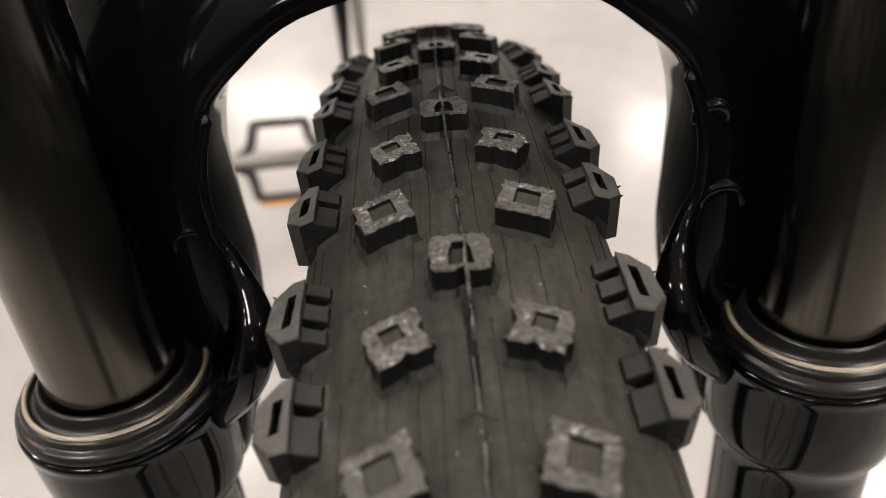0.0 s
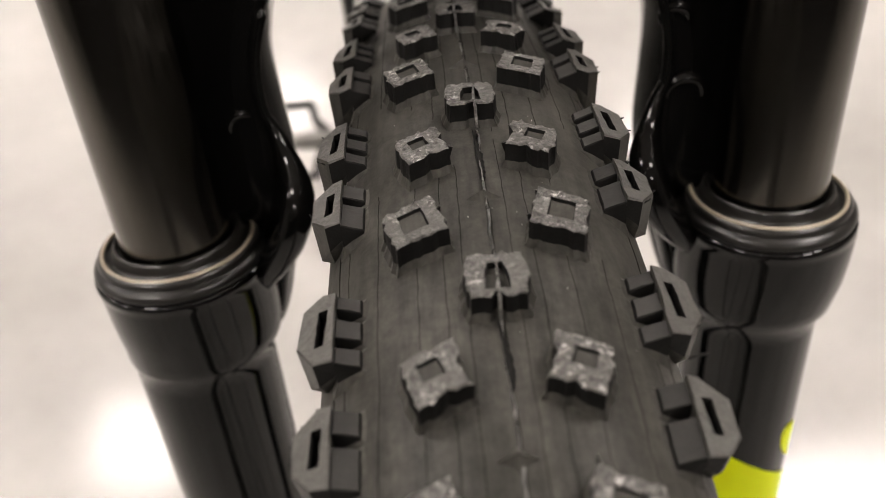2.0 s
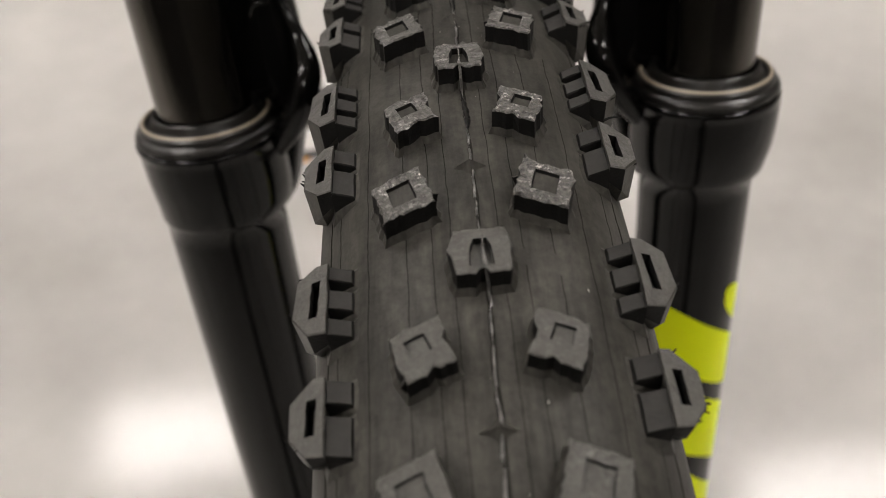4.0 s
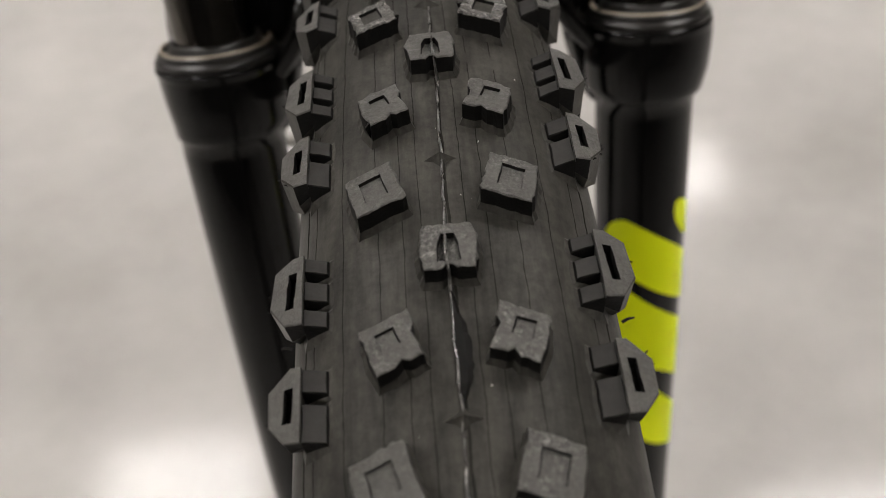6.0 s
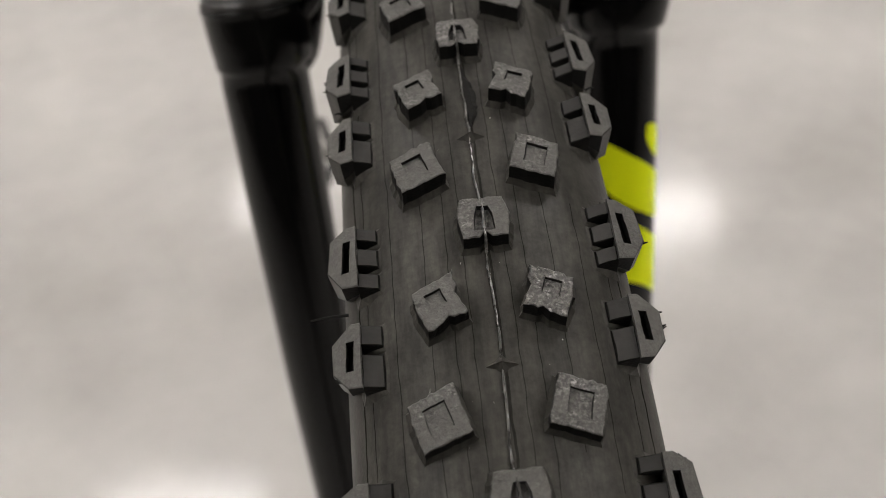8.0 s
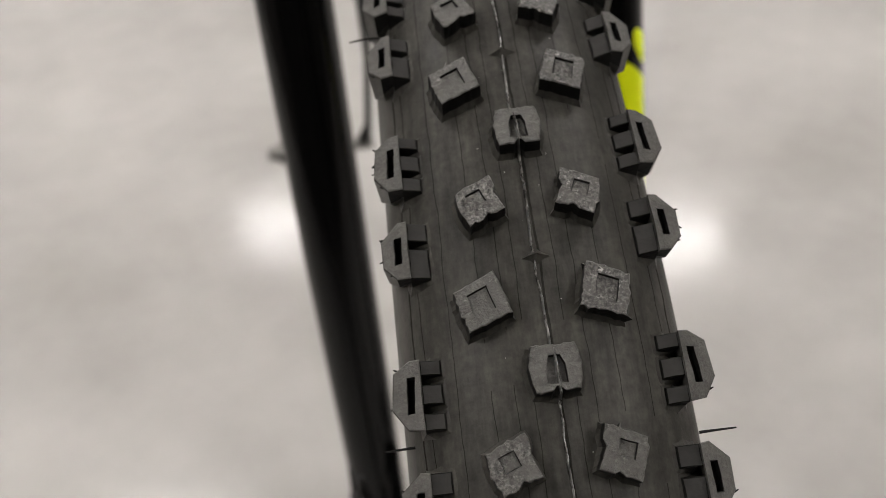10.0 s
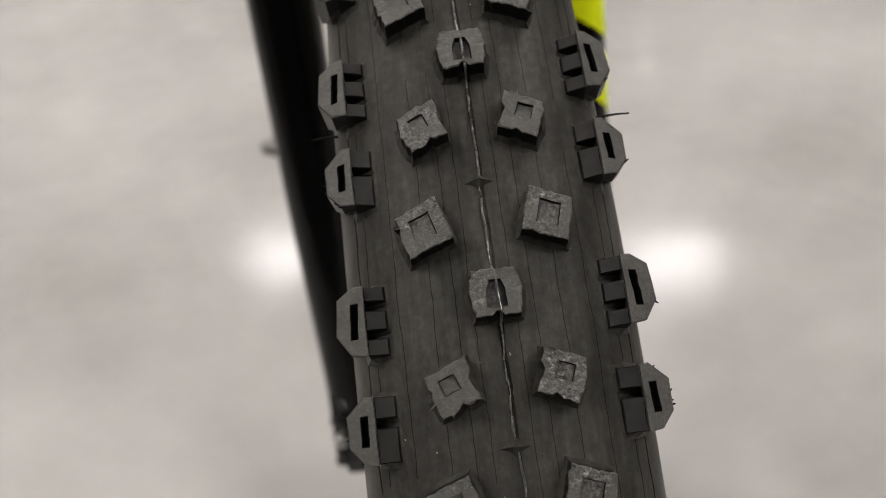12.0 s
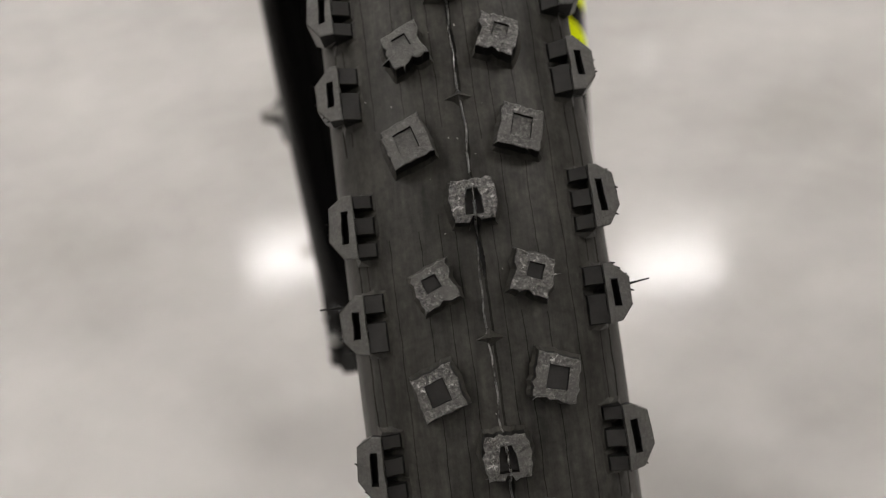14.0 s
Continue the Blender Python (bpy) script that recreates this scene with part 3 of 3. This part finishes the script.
def fork():
    for side in (-1, 1):
        m = leg_pose(side)
        bm = bmesh.new()
        lathe(bm, m, [(0.0130, -0.0200), (0.0148, -0.0188), (0.0152, -0.015), (0.0154, 0.05), (0.0158, 0.15), (0.0163, 0.25), (0.0164, 0.2915), (0.0166, 0.2966), (0.0172, 0.2972), (0.0184, 0.2980), (0.0190, 0.2988), (0.0194, 0.3016), (0.0199, 0.3060), (0.0203, 0.3115), (0.0205, 0.3180), (0.0206, 0.3196), (0.0209, 0.3202), (0.0209, 0.3212), (0.0205, 0.3218), (0.0185, 0.3218)], 96)
        for v in bm.verts:
            w = max(0.0, 1 - abs(v.co.z - 0.3000) / (0.003 if v.co.z < 0.3 else 0.018))
            dx = v.co.x - side * LEG_X
            if dx * side < 0:
                v.co.x += dx * 0.05 * w
        if side > 0:
            for v in bm.verts:
                w = max(0.0, min(1.0, (v.co.z - 0.300) / 0.006, (0.3206 - v.co.z) / 0.002))
                v.co.x += 0.04 * w * max(0.0, v.co.x - LEG_X)
        if side < 0:
            for v in bm.verts:
                z = v.co.z
                w = max(0.0, min(1.0, (z - 0.02) / 0.12)) * max(0.0, min(1.0, (0.2995 - z) / 0.004))
                dx = v.co.x - side * LEG_X
                v.co.x = side * LEG_X - 0.0011 * w + dx * (1 + 0.075 * w)
                v.co.y *= 1 + 0.075 * w
        lower = part("lower_leg", bm, GLOSS, bicycle, "gloss black fork lower leg", smooth=True)
        lower.matrix_basis = FORK
        bm = bmesh.new()
        lathe(bm, m, [(0.0184, 0.3214), (0.0199, 0.3218), (0.0204, 0.3224), (0.0205, 0.3231), (0.0202, 0.3239), (0.0195, 0.3245), (0.0188, 0.3246), (0.0187, 0.3249), (0.0190, 0.3255), (0.0187, 0.3262), (0.0181, 0.3266), (0.0173, 0.3266), (0.0169, 0.3260), (0.0163, 0.3256), (0.0155, 0.3260), (0.0151, 0.3270), (0.0149, 0.3283), (0.0145, 0.3289), (0.0140, 0.3288), (0.0137, 0.3278), (0.0131, 0.3270)], 96)
        seal = part("wiper_seal", bm, SEAL, bicycle, "black rubber dust wiper seal", smooth=True)
        seal.matrix_basis = FORK
        bm = bmesh.new()
        prof = [(0.0176 + 0.0005 * math.cos(a), 0.3266 + 0.0005 * math.sin(a)) for a in (2 * math.pi * i / 8 for i in range(9))]
        lathe(bm, m, prof, 72, cap=False)
        part("wiper_spring", bm, FOAM, seal, "cream ring round the wiper seal", smooth=True)
        bm = bmesh.new()
        lathe(bm, m, [(0.0131, 0.30), (0.0131, 0.3002), (0.0131, 0.6198), (0.0131, 0.62)], 64)
        st = part("stanchion", bm, ANODISED, bicycle, "black anodised fork stanchion tube", smooth=True)
        st.matrix_basis = FORK
        # dropout with axle end
        bm = bmesh.new()
        box(bm, (min(side * 0.058, side * 0.0862), -0.0165, -0.0235), (max(side * 0.058, side * 0.0862), 0.010, 0.036), 0.006)
        for v in bm.verts:
            w = max(0.0, min(1.0, (v.co.z - 0.010) / 0.024))
            v.co.x = side * LEG_X + (v.co.x - side * LEG_X) * (1 - 0.12 * w)
            v.co.y *= 1 - 0.14 * w
        dr = part("dropout", bm, GLOSS, bicycle, "black fork dropout", smooth=True)
        dr.matrix_basis = FORK
        for bx, bu, k in ((0.0800, 0.004, 1.0), (0.0672, 0.0065, 0.55), (0.0668, 0.0005, 0.6), (0.0745, -0.0035, 0.5), (0.0610, 0.0, 0.5), (0.0838, 0.018, 0.4), (0.0842, -0.009, 0.5)):
            bm = bmesh.new()
            lathe(bm, Matrix.Translation((side * bx, -0.0165, bu)) @ pose(0, 0, 0, 90, 0, 0), [(0.0036 * k, -0.003), (0.0036 * k, 0.0016 * k), (0.0032 * k, 0.0024 * k), (0.0018 * k, 0.0026 * k), (0.0016 * k, 0.0012 * k)], 20)
            part("axle_bolt" if k == 1.0 else "small_bolt", bm, STEEL if k > 0.52 else DARK, dr, "small shiny clamp bolt")


def arch():
    """The reversed brace behind the legs that joins them over the tyre."""
    inner = [(0.0600, 0.2880), (0.0525, 0.2955), (0.0485, 0.3080), (0.0462, 0.3180), (0.0444, 0.3280), (0.0440, 0.3380), (0.0450, 0.3500), (0.0456, 0.3610), (0.0445, 0.3695), (0.0415, 0.3780), (0.0345, 0.3850), (0.0230, 0.3925), (0.0, 0.398)]
    outer = [(0.0800, 0.2900), (0.0850, 0.2990), (0.0885, 0.3100), (0.0905, 0.3190), (0.0905, 0.3280), (0.0890, 0.3390), (0.0860, 0.3520), (0.0820, 0.3660), (0.0745, 0.3820), (0.0640, 0.3965), (0.0510, 0.4070), (0.0310, 0.4140), (0, 0.417)]
    bm = bmesh.new()
    ins, outs = spline(inner, 5), spline(outer, 5)
    ins = [(-x, z) for x, z in ins] + [(x, z) for x, z in reversed(ins[:-1])]
    outs = [(-x, z) for x, z in outs] + [(x, z) for x, z in reversed(outs[:-1])]
    sections = []
    for (xi, zi), (xo, zo) in zip(ins, outs):
        up = max(0.0, (zi - 0.33) / 0.07)
        yf, yb = 0.0145 + 0.006 * up, 0.026 + 0.010 * up - 0.009 * max(0.0, min(1.0, (0.308 - zi) / 0.018))
        lip = 0.004 + 0.002 * up
        quad = []
        nose = []
        for k in range(11):
            f = math.pi * k / 10
            nose.append((0.0022 * (1 - math.sin(f)) - 0.0016, 0.5 * (lip + yb) - 0.5 * (yb - lip) * math.cos(f)))
        for dx, y in nose:
            quad.append(bm.verts.new((xi + (dx if xi > 0 else -dx if xi < 0 else 0), y, zi)))
        for u, y in ((0.12, yb), (0.92, yb), (1.0, yb - 0.003), (1.0, yf + 0.003), (0.95, yf), (0.65, 0.7 * yf + 0.3 * lip), (0.40, 0.4 * yf + 0.6 * lip), (0.2, lip + 0.0012)):
            quad.append(bm.verts.new((xi + (xo - xi) * u, y, zi + (zo - zi) * u)))
        sections.append(quad)
    for a, b in zip(sections, sections[1:]):
        for i in range(len(a)):
            j = (i + 1) % len(a)
            bm.faces.new((a[i], a[j], b[j], b[i]))
    bm.faces.new(sections[0]), bm.faces.new(sections[-1])
    ob = part("fork_arch", bm, GLOSS, bicycle, "gloss black reversed fork brace arching over the tyre", smooth=True)
    ob.matrix_basis = FORK
    # a raised rib along the inner edge of each side
    for side in (-1, 1):
        bm = bmesh.new()
        edge = [(x - 0.0002, 0.0036 + 0.002 * max(0.0, (z - 0.33) / 0.07), z) for x, z in reversed(spline(inner[6:10], 10))]
        # its foot swings forward into a knuckle that runs down to the collar
        foot = [(0.0450, 0.0042, 0.3545), (0.0431, 0.0036, 0.3505), (0.0413, 0.0016, 0.3453), (0.0398, -0.0016, 0.3408), (0.0395, -0.0046, 0.3368), (0.0415, -0.0062, 0.3308), (0.0455, -0.0052, 0.3240), (0.0520, -0.0030, 0.3165)]
        xy, xz = spline([(x, y) for x, y, z in foot], 6), spline([(x, z) for x, y, z in foot], 6)
        swing = [(x, y, z) for (x, y), (_, z) in zip(xy, xz)]
        path = [(side * x, y, z) for x, y, z in [p for p in edge if p[2] > 0.3560] + swing]
        slim = len(path) - len(swing)
        radii = [0.0003, 0.0008] + [0.0012] * (slim - 2) + [0.0012 + 0.0027 * math.sin(min(1.0, 1.6 * i / len(swing)) * math.pi / 2) ** 2 for i in range(len(swing))]
        tube(bm, path, radii, 16)
        part("rib", bm, GLOSS, ob, smooth=True)
        # hooded recesses on the front face: a raised lip over a shallow hollow
        for bx, bz, k in ((0.0500, 0.3510, 1.0), (0.0464, 0.3686, 0.7))[:2 if side > 0 else 1]:
            bm = bmesh.new()
            arc = [radians(a) for a in range(-25, 206, 10)]
            tube(bm, [(side * (bx + 0.0040 * k * math.cos(a)), 0.0060 - 0.0006 * side, bz + 0.0036 * k * math.sin(a)) for a in arc], [0.0003] + [0.0007 + 0.0009 * k * math.sin(math.pi * i / (len(arc) - 1)) for i in range(1, len(arc) - 1)] + [0.0003], 12)
            part("recess_lip", bm, GLOSS, ob, smooth=True)


def decal():
    """A bold yellow zigzag and a dot printed on one lower leg; each is a patch that hugs the tube."""
    shapes = [
        [(33, 0.2611), (68, 0.2565), (76, 0.2415), (52, 0.2448), (32, 0.2529)],
        [(-59, 0.249), (-47, 0.2529), (-31, 0.2546), (0, 0.2497), (68, 0.2356), (110, 0.225), (110, 0.207), (72, 0.2143), (39, 0.2191), (-16, 0.2292),
         (-30, 0.2328), (-41, 0.2318), (-43, 0.2288), (-32, 0.2262), (-14, 0.2225), (23, 0.2145), (68, 0.205), (110, 0.194), (110, 0.169), (72, 0.176), (30, 0.1855), (4, 0.1895),
         (-7, 0.1885), (-6, 0.1835), (36, 0.1715), (70, 0.1619), (110, 0.153), (110, 0.133), (72, 0.1405), (26, 0.1474), (-2, 0.1519), (-12, 0.160), (-22, 0.172),
         (-34, 0.190), (-48, 0.2071), (-58, 0.217), (-65, 0.226), (-67, 0.236), (-64, 0.244)],
    ]
    for pts in shapes:
        # rounded corners
        for _ in range(2):
            pts = [tuple(p + (q - p) * f for p, q in zip(a, b)) for a, b in zip(pts, pts[1:] + pts[:1]) for f in (0.22, 0.78)]
        bm = bmesh.new()
        n = 2
        ring = []
        for i, p in enumerate(pts):
            q = pts[(i + 1) % len(pts)]
            for k in range(n):
                t = k / n
                ring.append((p[0] + (q[0] - p[0]) * t, p[1] + (q[1] - p[1]) * t))
        flat = [bm.verts.new((a / 1000, z, 0)) for a, z in ring]
        bm.faces.new(flat)
        bmesh.ops.triangulate(bm, faces=bm.faces)
        bmesh.ops.subdivide_edges(bm, edges=bm.edges, cuts=4, use_grid_fill=True)
        for v in bm.verts:
            a, z = radians(v.co.x * 1000), v.co.y
            r = 0.0152 + 0.0045 * z + 0.00016
            v.co = Vector((LEG_X + r * math.sin(a), -r * math.cos(a), z))
        ob = part("decal", bm, YELLOW, bicycle, "fluorescent yellow printed zigzag decal", smooth=True)
        ob.matrix_basis = FORK


def pedal_and_crank():
    base = Vector((0, 0, -RADIUS))
    bm = bmesh.new()
    tube(bm, [base + Vector(p) for p in ((-0.079, 0.686, 0.355), (-0.082, 0.687, 0.31), (-0.085, 0.688, 0.262), (-0.099, 0.689, 0.16), (-0.108, 0.689, 0.135))], [0.0085, 0.0065, 0.0048, 0.005, 0.010], 12)
    part("crank_arm", bm, DARK, bicycle, "dark alloy crank arm", smooth=True)
    bm = bmesh.new()
    lathe(bm, Matrix.Translation(base + Vector((-0.063, 0.688, 0.353))) @ pose(0, 0, 0, 0, 90, 0), [(0.062, -0.001), (0.068, -0.001), (0.068, 0.001), (0.062, 0.001)], 64)
    part("chainring", bm, DARK, bicycle, "dark chainring")
    # platform pedal: cage of two rails, end plates and a barrel
    root = base + Vector((-0.181, 0.688, 0.130))
    cage = Matrix.Translation(root) @ pose(0, 0, 0, 36, 0, 0)
    bm = bmesh.new()
    lathe(bm, cage @ pose(0, 0, 0, 0, 90, 0), [(0.008, -0.060), (0.011, -0.054), (0.009, 0.0), (0.0115, 0.045), (0.0085, 0.058), (0.0075, 0.085)], 20)
    pedal = part("pedal", bm, GREY, bicycle, "grey alloy platform pedal", smooth=True)
    for y in (-0.042, 0.042):
        bm = bmesh.new()
        box(bm, (-0.029, y - 0.004, -0.009), (0.036, y + 0.004, 0.009), 0.002)
        for v in bm.verts:
            v.co = cage @ v.co
        part("pedal_rail", bm, DARK, pedal, "black toothed pedal rail")
    for sx in (-1, 1):
        for sy in (-1, 1):
            bm = bmesh.new()
            side = ((0.050, 0.003), (0.044, 0.011), (0.036, 0.024), (0.032, 0.042)) if sx > 0 else ((0.050, 0.002), (0.042, 0.006), (0.032, 0.016), (0.026, 0.042))
            tube(bm, [cage @ Vector((sx * a, sy * b, 0)) for a, b in side], [0.0085, 0.0075, 0.006, 0.0055], 10)
            part("pedal_side", bm, DARK, pedal)
    bm = bmesh.new()
    box(bm, (-0.025, -0.0505, -0.007), (0.016, -0.0465, 0.007), 0.001)
    for v in bm.verts:
        v.co = cage @ v.co
    part("reflector", bm, AMBER, pedal, "amber pedal reflector")


mould_line()
vent_hairs()
flash_flap()
wheel_inside()
fork()
arch()
decal()
pedal_and_crank()
crumbs()
tread()
